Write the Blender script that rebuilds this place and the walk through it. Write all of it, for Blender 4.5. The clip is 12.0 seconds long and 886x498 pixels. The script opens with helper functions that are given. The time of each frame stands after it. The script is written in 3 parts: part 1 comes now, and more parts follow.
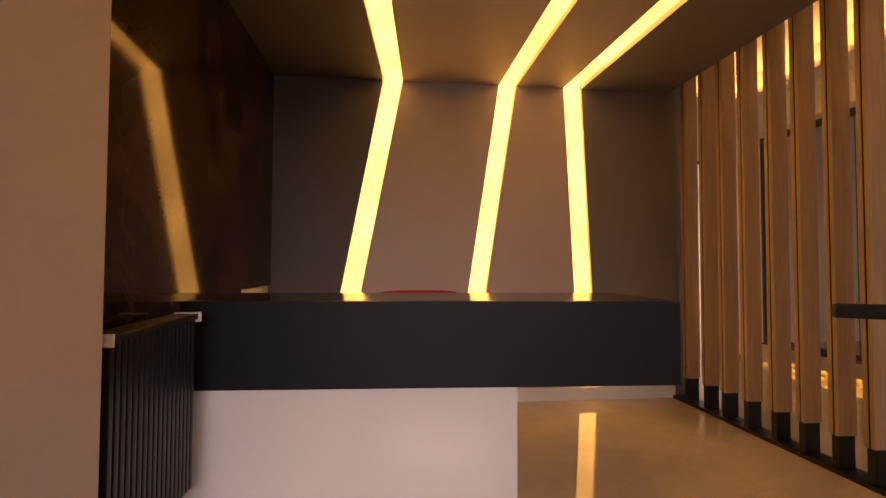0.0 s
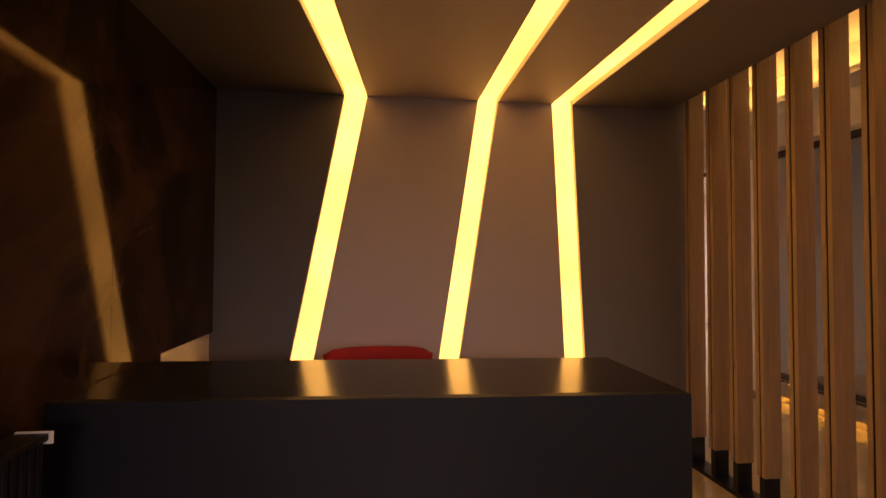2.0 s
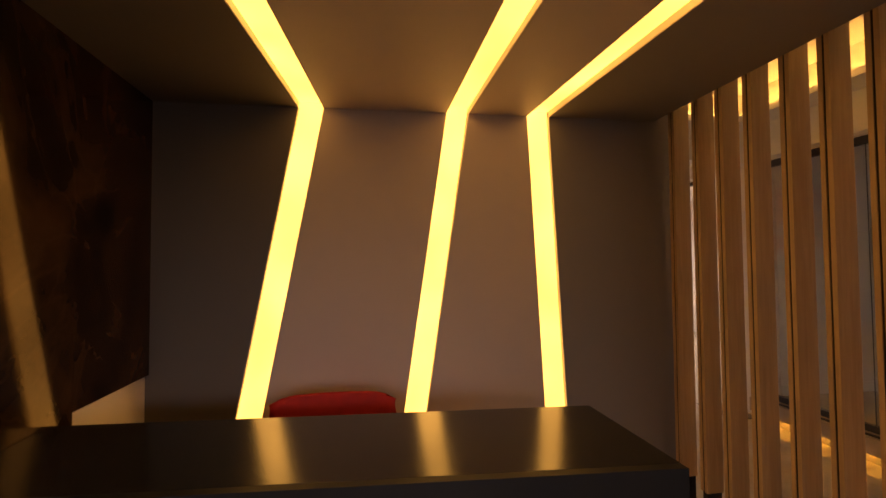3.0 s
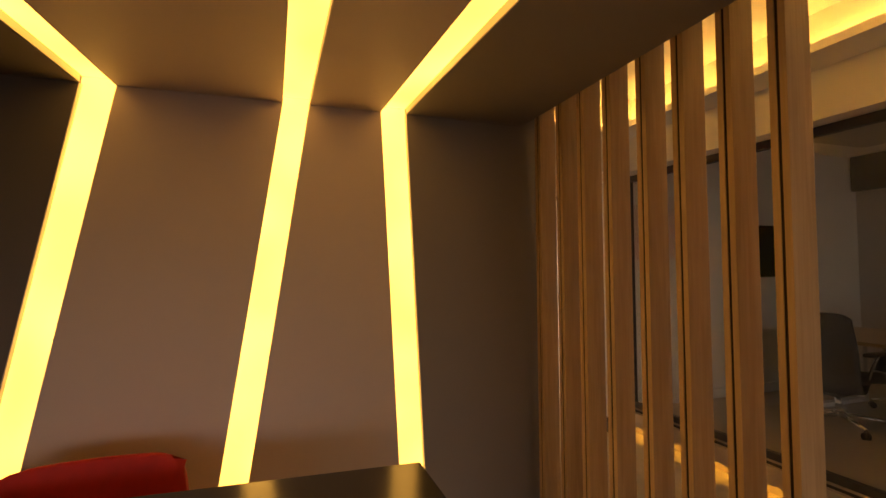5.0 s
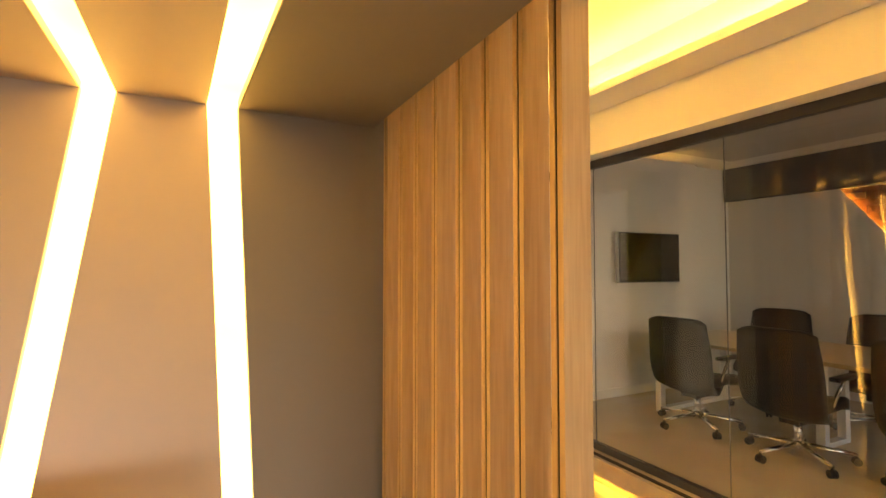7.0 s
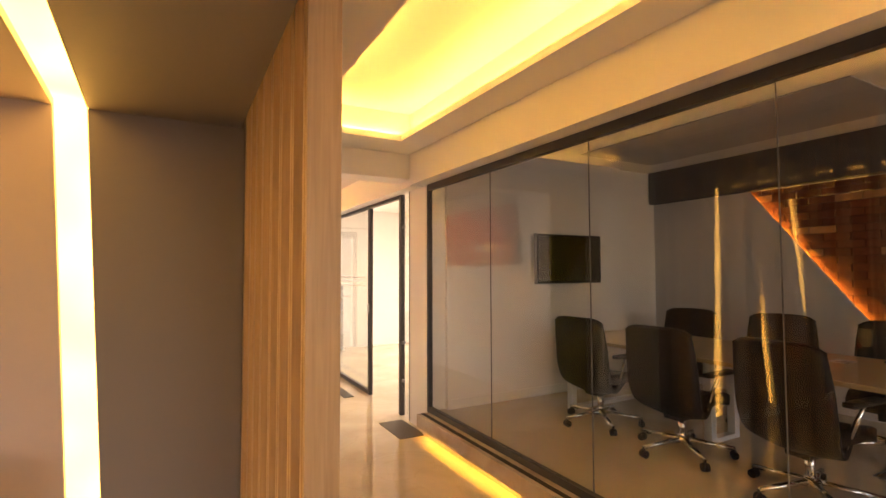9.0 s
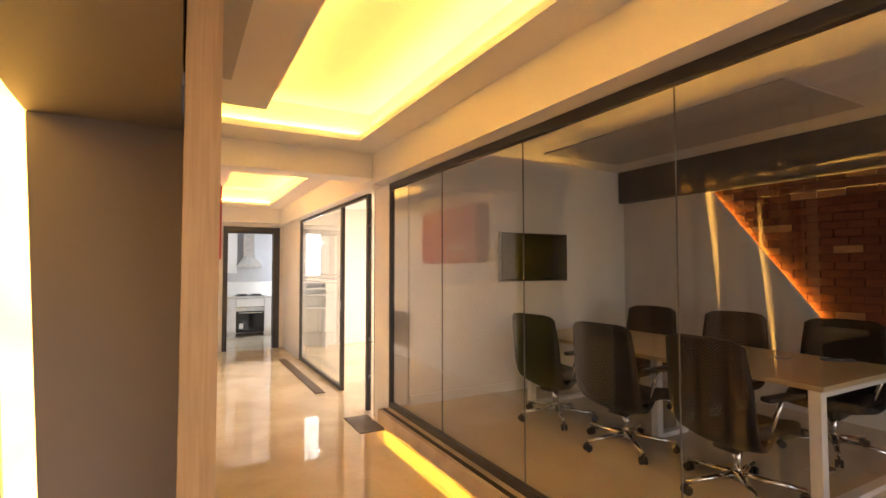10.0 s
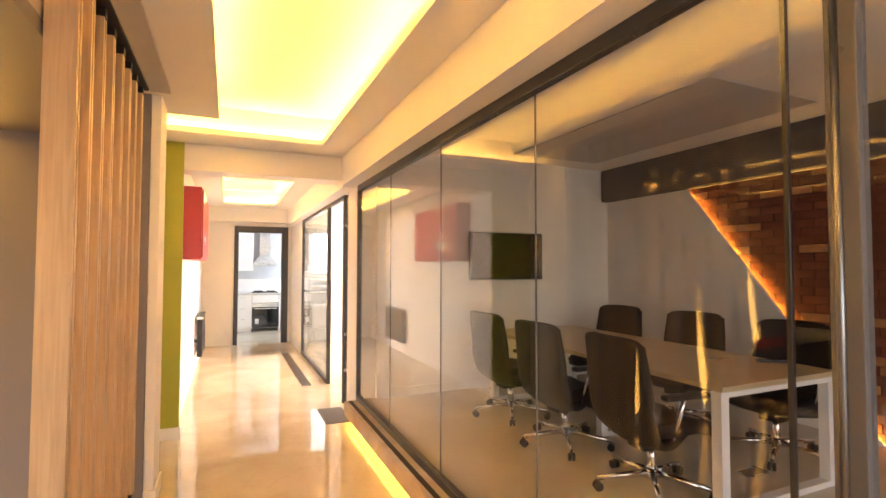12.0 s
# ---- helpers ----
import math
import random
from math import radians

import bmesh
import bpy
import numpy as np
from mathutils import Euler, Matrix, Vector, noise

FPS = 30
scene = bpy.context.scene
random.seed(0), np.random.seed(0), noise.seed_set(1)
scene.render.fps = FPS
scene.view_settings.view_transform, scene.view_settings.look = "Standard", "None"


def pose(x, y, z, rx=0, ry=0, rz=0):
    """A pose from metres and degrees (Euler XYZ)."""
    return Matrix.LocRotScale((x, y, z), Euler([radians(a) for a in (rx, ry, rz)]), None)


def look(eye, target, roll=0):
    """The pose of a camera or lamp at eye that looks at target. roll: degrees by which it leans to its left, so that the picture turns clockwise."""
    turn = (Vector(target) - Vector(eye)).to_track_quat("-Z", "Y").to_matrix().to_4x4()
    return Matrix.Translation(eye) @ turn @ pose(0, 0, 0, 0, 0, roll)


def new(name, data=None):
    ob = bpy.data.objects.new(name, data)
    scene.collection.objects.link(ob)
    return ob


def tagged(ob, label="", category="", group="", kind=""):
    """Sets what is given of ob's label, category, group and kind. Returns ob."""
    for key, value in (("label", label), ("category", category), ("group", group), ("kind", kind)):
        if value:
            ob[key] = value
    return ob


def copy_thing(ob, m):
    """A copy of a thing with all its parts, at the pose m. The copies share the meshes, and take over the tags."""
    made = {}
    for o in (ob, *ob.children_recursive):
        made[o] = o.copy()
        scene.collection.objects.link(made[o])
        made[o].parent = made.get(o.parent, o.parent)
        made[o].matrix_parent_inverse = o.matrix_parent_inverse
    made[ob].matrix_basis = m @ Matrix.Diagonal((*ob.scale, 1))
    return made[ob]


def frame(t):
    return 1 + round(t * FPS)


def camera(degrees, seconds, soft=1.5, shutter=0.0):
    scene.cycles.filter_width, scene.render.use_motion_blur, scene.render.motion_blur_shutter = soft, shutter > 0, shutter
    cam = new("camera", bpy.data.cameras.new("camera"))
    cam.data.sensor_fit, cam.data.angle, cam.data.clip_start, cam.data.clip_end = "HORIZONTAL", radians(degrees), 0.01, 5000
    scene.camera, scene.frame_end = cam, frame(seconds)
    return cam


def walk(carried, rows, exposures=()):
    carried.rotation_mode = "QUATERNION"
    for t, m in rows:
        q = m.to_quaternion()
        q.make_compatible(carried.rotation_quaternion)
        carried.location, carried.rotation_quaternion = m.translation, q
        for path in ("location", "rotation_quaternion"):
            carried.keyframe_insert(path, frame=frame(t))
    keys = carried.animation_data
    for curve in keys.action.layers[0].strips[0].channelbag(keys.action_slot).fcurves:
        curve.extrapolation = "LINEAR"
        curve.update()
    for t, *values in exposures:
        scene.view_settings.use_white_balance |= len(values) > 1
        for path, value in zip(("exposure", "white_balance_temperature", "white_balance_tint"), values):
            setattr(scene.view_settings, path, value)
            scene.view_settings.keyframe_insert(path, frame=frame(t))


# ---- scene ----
cam = camera(84.62, 12.0)
PATH = [
    (0, (-0.076, 0.052, 0.989), (0.140, 2.039, 1.056), 0.23),
    (0.5, (-0.014, 0.176, 1.073), (0.200, 2.164, 1.144), 0.02),
    (1, (0.030, 0.282, 1.137), (0.259, 2.268, 1.212), 0.05),
    (1.5, (0.078, 0.364, 1.203), (0.304, 2.350, 1.277), -0.15),
    (2, (0.135, 0.474, 1.276), (0.366, 2.460, 1.332), 0.28),
    (2.5, (0.181, 0.616, 1.358), (0.441, 2.598, 1.424), -0.20),
    (4.5, (0.607, 0.968, 1.473), (1.123, 2.898, 1.561), 0.02),
    (5, (0.691, 1.038, 1.492), (1.340, 2.928, 1.573), -0.39),
    (5.5, (0.788, 1.069, 1.512), (1.561, 2.912, 1.588), -0.07),
    (6, (0.934, 1.056, 1.518), (1.770, 2.871, 1.595), -0.12),
    (6.5, (1.086, 1.013, 1.524), (1.951, 2.814, 1.607), -0.12),
    (7, (1.193, 0.992, 1.548), (2.088, 2.779, 1.622), 0.00),
    (9, (1.752, 0.657, 1.528), (2.709, 2.411, 1.616), -0.17),
    (9.5, (1.906, 0.513, 1.539), (2.862, 2.268, 1.624), -0.00),
    (10, (2.055, 0.404, 1.522), (3.006, 2.162, 1.603), -0.05),
    (10.5, (2.211, 0.279, 1.507), (3.158, 2.039, 1.588), 0.03),
    (11, (2.348, 0.166, 1.522), (3.278, 1.934, 1.601), -0.01),
    (11.5, (2.508, 0.050, 1.525), (3.385, 1.846, 1.601), 0.06),
    (12, (2.654, -0.047, 1.531), (3.461, 1.781, 1.603), 0.10),
]
walk(cam, [(t, look(eye, target, roll)) for t, eye, target, roll in PATH],
     exposures=[(0.0, -0.12, 6450, 29), (0.5, -0.42, 6600, 33), (1.5, -0.5, 6650, 33), (2.5, -0.45, 6700, 29), (4.5, -0.7, 7200, 16), (5.0, -0.35, 7000, 16), (5.5, 0.05, 6900, 12), (6.0, 1.14, 6750, 2),
                (6.5, 1.55, 6650, 1), (7.0, 1.66, 6550, 0), (9.0, 1.15, 6450, 13), (10.5, 1.45, 6300, 12), (11.2, 1.75, 6200, 12), (12.0, 1.95, 6050, 12)])

# ---- world and large lights ----
world = bpy.data.worlds.new("world")
scene.world = world
world.use_nodes = True
sky = world.node_tree.nodes.new("ShaderNodeTexSky")
sky.sky_type, sky.sun_disc = "NISHITA", False
sky.sun_elevation, sky.sun_rotation = radians(35), radians(200)
world.node_tree.links.new(sky.outputs[0], world.node_tree.nodes["Background"].inputs[0])
world.node_tree.nodes["Background"].inputs[1].default_value = 0.1
sun = new("sun", bpy.data.lights.new("sun", "SUN"))
sun.data.energy, sun.data.angle, sun.data.color = 1.0, radians(10), (1, 0.95, 0.88)
sun.matrix_world = look((0, -10, 12), (0, 0, 0))


def fill_lamp(x, y, z, w, h, target, watts, colour=(1, 0.97, 0.93)):
    """An area lamp added out of view as daylight fill; no window is seen there."""
    lamp = new("fill_light", bpy.data.lights.new("fill_light", "AREA"))
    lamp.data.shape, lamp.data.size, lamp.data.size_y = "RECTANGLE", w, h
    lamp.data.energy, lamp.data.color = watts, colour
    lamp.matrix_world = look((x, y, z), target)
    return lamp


# Fill lamps out of view: entry, corridor, office, meeting room, kitchen.
entry = fill_lamp(0.1, -3.42, 1.85, 1.9, 0.7, (-0.4, 2.0, -0.15), 7.6, (1, 0.86, 0.75))
fill_lamp(3.0, -3.42, 1.72, 1.3, 0.95, (3.0, 0, 1.6), 8.5, (1, 0.9, 0.84))
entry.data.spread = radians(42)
office = fill_lamp(8.85, 8.0, 1.8, 2.6, 1.3, (4.2, 8.0, 0.0), 125, (1, 0.79, 0.6))
office.data.spread = radians(100)
fill_lamp(5.6, -3.42, 1.6, 1.9, 1.3, (5.6, 0, 1.2), 6.2)
fill_lamp(4.95, 12.0, 1.6, 1.4, 1.2, (3, 12.0, 1.3), 22, (0.9, 0.95, 1))

# ---- materials ----
LED = (1.0, 0.5, 0.085)


def material(name, colour, rough=0.5, metal=0.0, scale=8.0, vary=0.08, bump=0.0, bump_scale=60.0, stretch=(1, 1, 1), coat=0.0, per_piece=0.0, fine=0.0, spec=0.5):
    """A painted or plain surface: two scales of tone, fine relief, uneven gloss."""
    m = bpy.data.materials.new(name)
    m.use_nodes = True
    nt = m.node_tree
    n, link = nt.nodes, nt.links
    b = n["Principled BSDF"]
    b.inputs["Metallic"].default_value = metal
    b.inputs["Coat Weight"].default_value = coat
    b.inputs["Specular IOR Level"].default_value = spec
    b.inputs["Coat Roughness"].default_value = 0.08
    tc = n.new("ShaderNodeTexCoord")
    mp = n.new("ShaderNodeMapping")
    mp.inputs["Scale"].default_value = stretch
    link.new(tc.outputs["Object"], mp.inputs["Vector"])
    big = n.new("ShaderNodeTexNoise")
    big.inputs["Scale"].default_value, big.inputs["Detail"].default_value = scale, 4
    small = n.new("ShaderNodeTexNoise")
    small.inputs["Scale"].default_value, small.inputs["Detail"].default_value = bump_scale, 3
    for t in (big, small):
        link.new(mp.outputs["Vector"], t.inputs["Vector"])
    add = n.new("ShaderNodeMath")
    add.operation = "MULTIPLY_ADD"
    add.inputs[1].default_value = 0.3 + fine
    link.new(small.outputs["Fac"], add.inputs[0])
    link.new(big.outputs["Fac"], add.inputs[2])
    ramp = n.new("ShaderNodeMapRange")
    ramp.inputs["From Min"].default_value, ramp.inputs["From Max"].default_value = 0.35, 0.95 + fine
    ramp.inputs["To Min"].default_value, ramp.inputs["To Max"].default_value = 1 - vary, 1 + vary
    link.new(add.outputs[0], ramp.inputs["Value"])
    value = ramp.outputs[0]
    if per_piece:
        info = n.new("ShaderNodeObjectInfo")
        r = n.new("ShaderNodeMapRange")
        r.inputs["To Min"].default_value, r.inputs["To Max"].default_value = 1 - per_piece, 1 + per_piece
        link.new(info.outputs["Random"], r.inputs["Value"])
        mul = n.new("ShaderNodeMath")
        mul.operation = "MULTIPLY"
        link.new(value, mul.inputs[0])
        link.new(r.outputs[0], mul.inputs[1])
        value = mul.outputs[0]
    mix = n.new("ShaderNodeVectorMath")
    mix.operation = "SCALE"
    mix.inputs[0].default_value = colour
    link.new(value, mix.inputs["Scale"])
    link.new(mix.outputs[0], b.inputs["Base Color"])
    rr = n.new("ShaderNodeMapRange")
    rr.inputs["To Min"].default_value, rr.inputs["To Max"].default_value = max(rough - 0.05, 0.0), rough + 0.05
    link.new(big.outputs["Fac"], rr.inputs["Value"])
    link.new(rr.outputs[0], b.inputs["Roughness"])
    if bump:
        bp = n.new("ShaderNodeBump")
        bp.inputs["Strength"].default_value, bp.inputs["Distance"].default_value = bump, 0.002
        link.new(small.outputs["Fac"], bp.inputs["Height"])
        link.new(bp.outputs[0], b.inputs["Normal"])
    return m


def wood(name, dark, light, rough=0.45, axis=2):
    """Straight-grained wood: long pores, slow figure, a tone of its own for each board."""
    m = bpy.data.materials.new(name)
    m.use_nodes = True
    nt = m.node_tree
    n, link = nt.nodes, nt.links
    b = n["Principled BSDF"]
    b.inputs["Roughness"].default_value = rough
    tc, info = n.new("ShaderNodeTexCoord"), n.new("ShaderNodeObjectInfo")
    shift = n.new("ShaderNodeVectorMath")
    shift.operation = "MULTIPLY_ADD"
    link.new(info.outputs["Random"], shift.inputs[0])
    shift.inputs[1].default_value = (17, 9, 31)
    link.new(tc.outputs["Object"], shift.inputs[2])
    mp = n.new("ShaderNodeMapping")
    mp.inputs["Scale"].default_value = [1.2 if i == axis else 24 for i in range(3)]
    link.new(shift.outputs[0], mp.inputs["Vector"])
    grain = n.new("ShaderNodeTexNoise")
    grain.inputs["Scale"].default_value, grain.inputs["Detail"].default_value, grain.inputs["Distortion"].default_value = 3.0, 5, 0.6
    link.new(mp.outputs[0], grain.inputs["Vector"])
    fig = n.new("ShaderNodeTexNoise")
    fig.inputs["Scale"].default_value = 0.35
    link.new(mp.outputs[0], fig.inputs["Vector"])
    add = n.new("ShaderNodeMath")
    add.operation = "MULTIPLY_ADD"
    add.inputs[1].default_value = 0.7
    link.new(fig.outputs["Fac"], add.inputs[0])
    link.new(grain.outputs["Fac"], add.inputs[2])
    mr = n.new("ShaderNodeMapRange")
    mr.inputs["From Min"].default_value, mr.inputs["From Max"].default_value = 0.5, 1.2
    link.new(add.outputs[0], mr.inputs["Value"])
    mix = n.new("ShaderNodeMix")
    mix.data_type = "RGBA"
    mix.inputs["A"].default_value, mix.inputs["B"].default_value = (*dark, 1), (*light, 1)
    link.new(mr.outputs[0], mix.inputs["Factor"])
    link.new(mix.outputs["Result"], b.inputs["Base Color"])
    bp = n.new("ShaderNodeBump")
    bp.inputs["Strength"].default_value, bp.inputs["Distance"].default_value = 0.15, 0.001
    link.new(grain.outputs["Fac"], bp.inputs["Height"])
    link.new(bp.outputs[0], b.inputs["Normal"])
    return m


def stone(name, dark, light, vein, rough, scale=1.2, vein_width=0.035, gloss=0.5, vein_mix=0.2, tint=(1, 1, 1)):
    """Polished stone: clouds and thin wandering veins."""
    m = bpy.data.materials.new(name)
    m.use_nodes = True
    nt = m.node_tree
    n, link = nt.nodes, nt.links
    b = n["Principled BSDF"]
    b.inputs["Roughness"].default_value = rough
    b.inputs["Specular IOR Level"].default_value = gloss
    b.inputs["Specular Tint"].default_value = (*tint, 1)
    tc = n.new("ShaderNodeTexCoord")
    cloud = n.new("ShaderNodeTexNoise")
    cloud.inputs["Scale"].default_value, cloud.inputs["Detail"].default_value, cloud.inputs["Distortion"].default_value = scale, 7, 1.2
    line = n.new("ShaderNodeTexNoise")
    line.inputs["Scale"].default_value, line.inputs["Detail"].default_value, line.inputs["Distortion"].default_value = scale * 0.9, 5, 2.0
    for t in (cloud, line):
        link.new(tc.outputs["Object"], t.inputs["Vector"])
    mr = n.new("ShaderNodeMapRange")
    mr.inputs["From Min"].default_value, mr.inputs["From Max"].default_value = 0.35, 0.7
    link.new(cloud.outputs["Fac"], mr.inputs["Value"])
    mix = n.new("ShaderNodeMix")
    mix.data_type = "RGBA"
    mix.inputs["A"].default_value, mix.inputs["B"].default_value = (*dark, 1), (*light, 1)
    link.new(mr.outputs[0], mix.inputs["Factor"])
    off = n.new("ShaderNodeMath")
    off.operation = "SUBTRACT"
    off.inputs[1].default_value = 0.5
    link.new(line.outputs["Fac"], off.inputs[0])
    ab = n.new("ShaderNodeMath")
    ab.operation = "ABSOLUTE"
    link.new(off.outputs[0], ab.inputs[0])
    vr = n.new("ShaderNodeMapRange")
    vr.inputs["From Min"].default_value, vr.inputs["From Max"].default_value = 0.0, vein_width
    vr.inputs["To Min"].default_value, vr.inputs["To Max"].default_value = vein_mix, 0.0
    link.new(ab.outputs[0], vr.inputs["Value"])
    mix2 = n.new("ShaderNodeMix")
    mix2.data_type = "RGBA"
    mix2.inputs["B"].default_value = (*vein, 1)
    link.new(vr.outputs[0], mix2.inputs["Factor"])
    link.new(mix.outputs["Result"], mix2.inputs["A"])
    link.new(mix2.outputs["Result"], b.inputs["Base Color"])
    return m


def glowing(name, colour, strength, uneven=0.0):
    m = bpy.data.materials.new(name)
    m.use_nodes = True
    b = m.node_tree.nodes["Principled BSDF"]
    b.inputs["Base Color"].default_value = (0.6, 0.55, 0.4, 1)
    b.inputs["Emission Color"].default_value = (*colour, 1)
    b.inputs["Emission Strength"].default_value = strength
    if uneven:
        n, link = m.node_tree.nodes, m.node_tree.links
        tc, noise_t, mr = n.new("ShaderNodeTexCoord"), n.new("ShaderNodeTexNoise"), n.new("ShaderNodeMapRange")
        noise_t.inputs["Scale"].default_value, noise_t.inputs["Detail"].default_value = 2.2, 1.0
        mr.inputs["From Min"].default_value, mr.inputs["From Max"].default_value = 0.3, 0.7
        mr.inputs["To Min"].default_value, mr.inputs["To Max"].default_value = strength * (1 - uneven), strength * (1 + uneven)
        link.new(tc.outputs["Object"], noise_t.inputs["Vector"])
        link.new(noise_t.outputs["Fac"], mr.inputs["Value"])
        link.new(mr.outputs[0], b.inputs["Emission Strength"])
    return m


def pane_glass(name, tint):
    m = bpy.data.materials.new(name)
    m.use_nodes = True
    n, link = m.node_tree.nodes, m.node_tree.links
    n.clear()
    out, mix, tr, gl, lw, pw, ma = (n.new("ShaderNode" + k) for k in ("OutputMaterial", "MixShader", "BsdfTransparent", "BsdfGlossy", "LayerWeight", "Math", "Math"))
    tr.inputs[0].default_value = (*tint, 1)
    gl.inputs["Roughness"].default_value = 0.0
    lw.inputs["Blend"].default_value = 0.5
    pw.operation, ma.operation = "POWER", "MULTIPLY_ADD"
    pw.inputs[1].default_value = 5.0
    ma.inputs[1].default_value, ma.inputs[2].default_value = 0.95, 0.045
    link.new(lw.outputs["Facing"], pw.inputs[0])
    link.new(pw.outputs[0], ma.inputs[0])
    link.new(ma.outputs[0], mix.inputs[0])
    link.new(tr.outputs[0], mix.inputs[1])
    link.new(gl.outputs[0], mix.inputs[2])
    link.new(mix.outputs[0], out.inputs[0])
    return m


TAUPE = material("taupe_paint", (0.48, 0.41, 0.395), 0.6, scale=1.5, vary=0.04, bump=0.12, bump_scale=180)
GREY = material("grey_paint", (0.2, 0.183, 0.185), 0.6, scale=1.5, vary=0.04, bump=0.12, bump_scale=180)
# Darker copy of grey_paint: dimmer light beside the marble partly painted in.
GREY_DIMMED = material("dimmed_grey_paint", (0.1, 0.09, 0.09), 0.6, scale=1.5, vary=0.05, bump=0.12, bump_scale=180)
WHITE = material("white_paint", (0.78, 0.75, 0.71), 0.55, scale=1.2, vary=0.03, bump=0.1, bump_scale=160)
CEIL = material("ceiling_paint", (0.8, 0.77, 0.73), 0.7, scale=1.2, vary=0.02, bump=0.06, bump_scale=160)
PANEL = material("panel_paint", (0.5, 0.47, 0.44), 0.7, scale=1.2, vary=0.03, bump=0.06, bump_scale=160)
GREEN = material("green_paint", (0.34, 0.35, 0.02), 0.5, scale=2, vary=0.05, bump=0.1, bump_scale=160)
MARBLE = stone("brown_marble", (0.007, 0.004, 0.003), (0.06, 0.03, 0.016), (0.09, 0.05, 0.028), 0.06, 1.6, gloss=0.16, tint=(1, 0.52, 0.26))
FLOOR = stone("cream_marble", (0.5, 0.42, 0.31), (0.62, 0.54, 0.42), (0.42, 0.33, 0.23), 0.04, 1.1, 0.02)
FLOOR_B = stone("beige_floor", (0.54, 0.46, 0.34), (0.62, 0.54, 0.41), (0.48, 0.4, 0.3), 0.2, 1.6, 0.02)
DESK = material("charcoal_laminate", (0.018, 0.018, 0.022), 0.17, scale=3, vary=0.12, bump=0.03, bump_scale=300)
# Same laminate as the top; the front's dimness is put into its colour.
DESK_FRONT = material("dimmed_laminate_front", (0.0085, 0.0095, 0.0135), 0.5, scale=3, vary=0.15, bump=0.03, bump_scale=300, spec=0.3)
OAK = wood("light_oak", (0.37, 0.248, 0.134), (0.54, 0.388, 0.232))
OAK_Y = wood("table_oak", (0.42, 0.32, 0.18), (0.54, 0.42, 0.25), 0.35, axis=1)
BLACK = material("black_metal", (0.012, 0.011, 0.011), 0.4, 0.3, scale=6, vary=0.2)
DARK = material("dark_groove", (0.015, 0.009, 0.006), 0.7, scale=6, vary=0.2)
MAT_BROWN = material("bronze_plate", (0.07, 0.05, 0.035), 0.45, 0.3, scale=8, vary=0.15)
FRAME = material("anthracite_frame", (0.05, 0.047, 0.049), 0.5, 0.0, scale=5, vary=0.1)
STEEL = material("brushed_steel", (0.55, 0.55, 0.55), 0.28, 1.0, scale=10, vary=0.08, stretch=(1, 1, 20))
CHROME = material("chrome", (0.75, 0.75, 0.75), 0.1, 1.0, scale=5, vary=0.05)
LACQUER = material("white_lacquer", (0.8, 0.79, 0.78), 0.25, scale=2, vary=0.02)
PLASTIC = material("white_plastic", (0.75, 0.74, 0.72), 0.35, scale=4, vary=0.03)
LEATHER = material("black_leather", (0.006, 0.0052, 0.0045), 0.6, scale=6, vary=0.25, bump=0.5, bump_scale=220, spec=0.28)
RED = material("red_fabric", (0.42, 0.012, 0.01), 0.75, scale=20, vary=0.15, bump=0.5, bump_scale=500)
RED_PAINT = material("red_enamel", (0.42, 0.018, 0.014), 0.3, scale=3, vary=0.06)
SCREEN = material("tv_screen", (0.006, 0.006, 0.006), 0.1, scale=3, vary=0.1)
MORTAR = material("mortar", (0.085, 0.033, 0.018), 0.95, scale=15, vary=0.2, bump=0.6, bump_scale=250)
BRICK = material("red_brick", (0.15, 0.045, 0.022), 0.9, scale=18, vary=0.22, bump=0.8, bump_scale=160, per_piece=0.16)
PALE_BRICK = material("ochre_brick", (0.33, 0.155, 0.07), 0.9, scale=18, vary=0.2, bump=0.8, bump_scale=160, per_piece=0.15)
PELMET = material("pelmet_grey", (0.085, 0.078, 0.074), 0.7, scale=3, vary=0.06)
CURTAIN = material("white_curtain", (0.62, 0.6, 0.58), 0.9, scale=30, vary=0.05, bump=0.3, bump_scale=400)
STONE_STEP = stone("step_stone", (0.42, 0.34, 0.26), (0.55, 0.46, 0.36), (0.36, 0.28, 0.2), 0.15, 2.0, 0.02)
WORKTOP = material("worktop", (0.6, 0.58, 0.55), 0.3, scale=40, vary=0.1)
TILE = material("grey_tile", (0.42, 0.42, 0.43), 0.2, scale=4, vary=0.08, per_piece=0.06)
STRIP = glowing("led_diffuser", LED, 4.2, 0.28)
COVE = glowing("cove_led", LED, 33.0)
STEP_LED = glowing("step_led", (1.0, 0.52, 0.05), 16.0)
BRICK_LED = glowing("brick_led", (1.0, 0.5, 0.05), 19.0)
GLASS = pane_glass("partition_glass", (0.965, 0.955, 0.94))
SATIN = material("satin_steel", (0.22, 0.22, 0.23), 0.35, 1.0, scale=6, vary=0.1)
GUNMETAL = material("gunmetal", (0.09, 0.09, 0.095), 0.3, 1.0, scale=6, vary=0.1)
# Mid grey set to the look of an edge reflected in the glass.
REFLECTION_BAR = material("grey_reflection_bar", (0.12, 0.113, 0.116), 0.75, scale=5, vary=0.08)
SLOT = material("slot_paint", (0.72, 0.66, 0.55), 0.6, scale=4, vary=0.04)
SEAL = material("clear_seal", (0.12, 0.115, 0.11), 0.3, scale=5, vary=0.1)
DAYLIGHT = glowing("daylight_backdrop", (1.0, 0.97, 0.94), 3.0)
BULB = glowing("bulb", (1.0, 0.96, 0.9), 90.0)
CLEAR = pane_glass("clear_glass", (0.96, 0.97, 0.96))


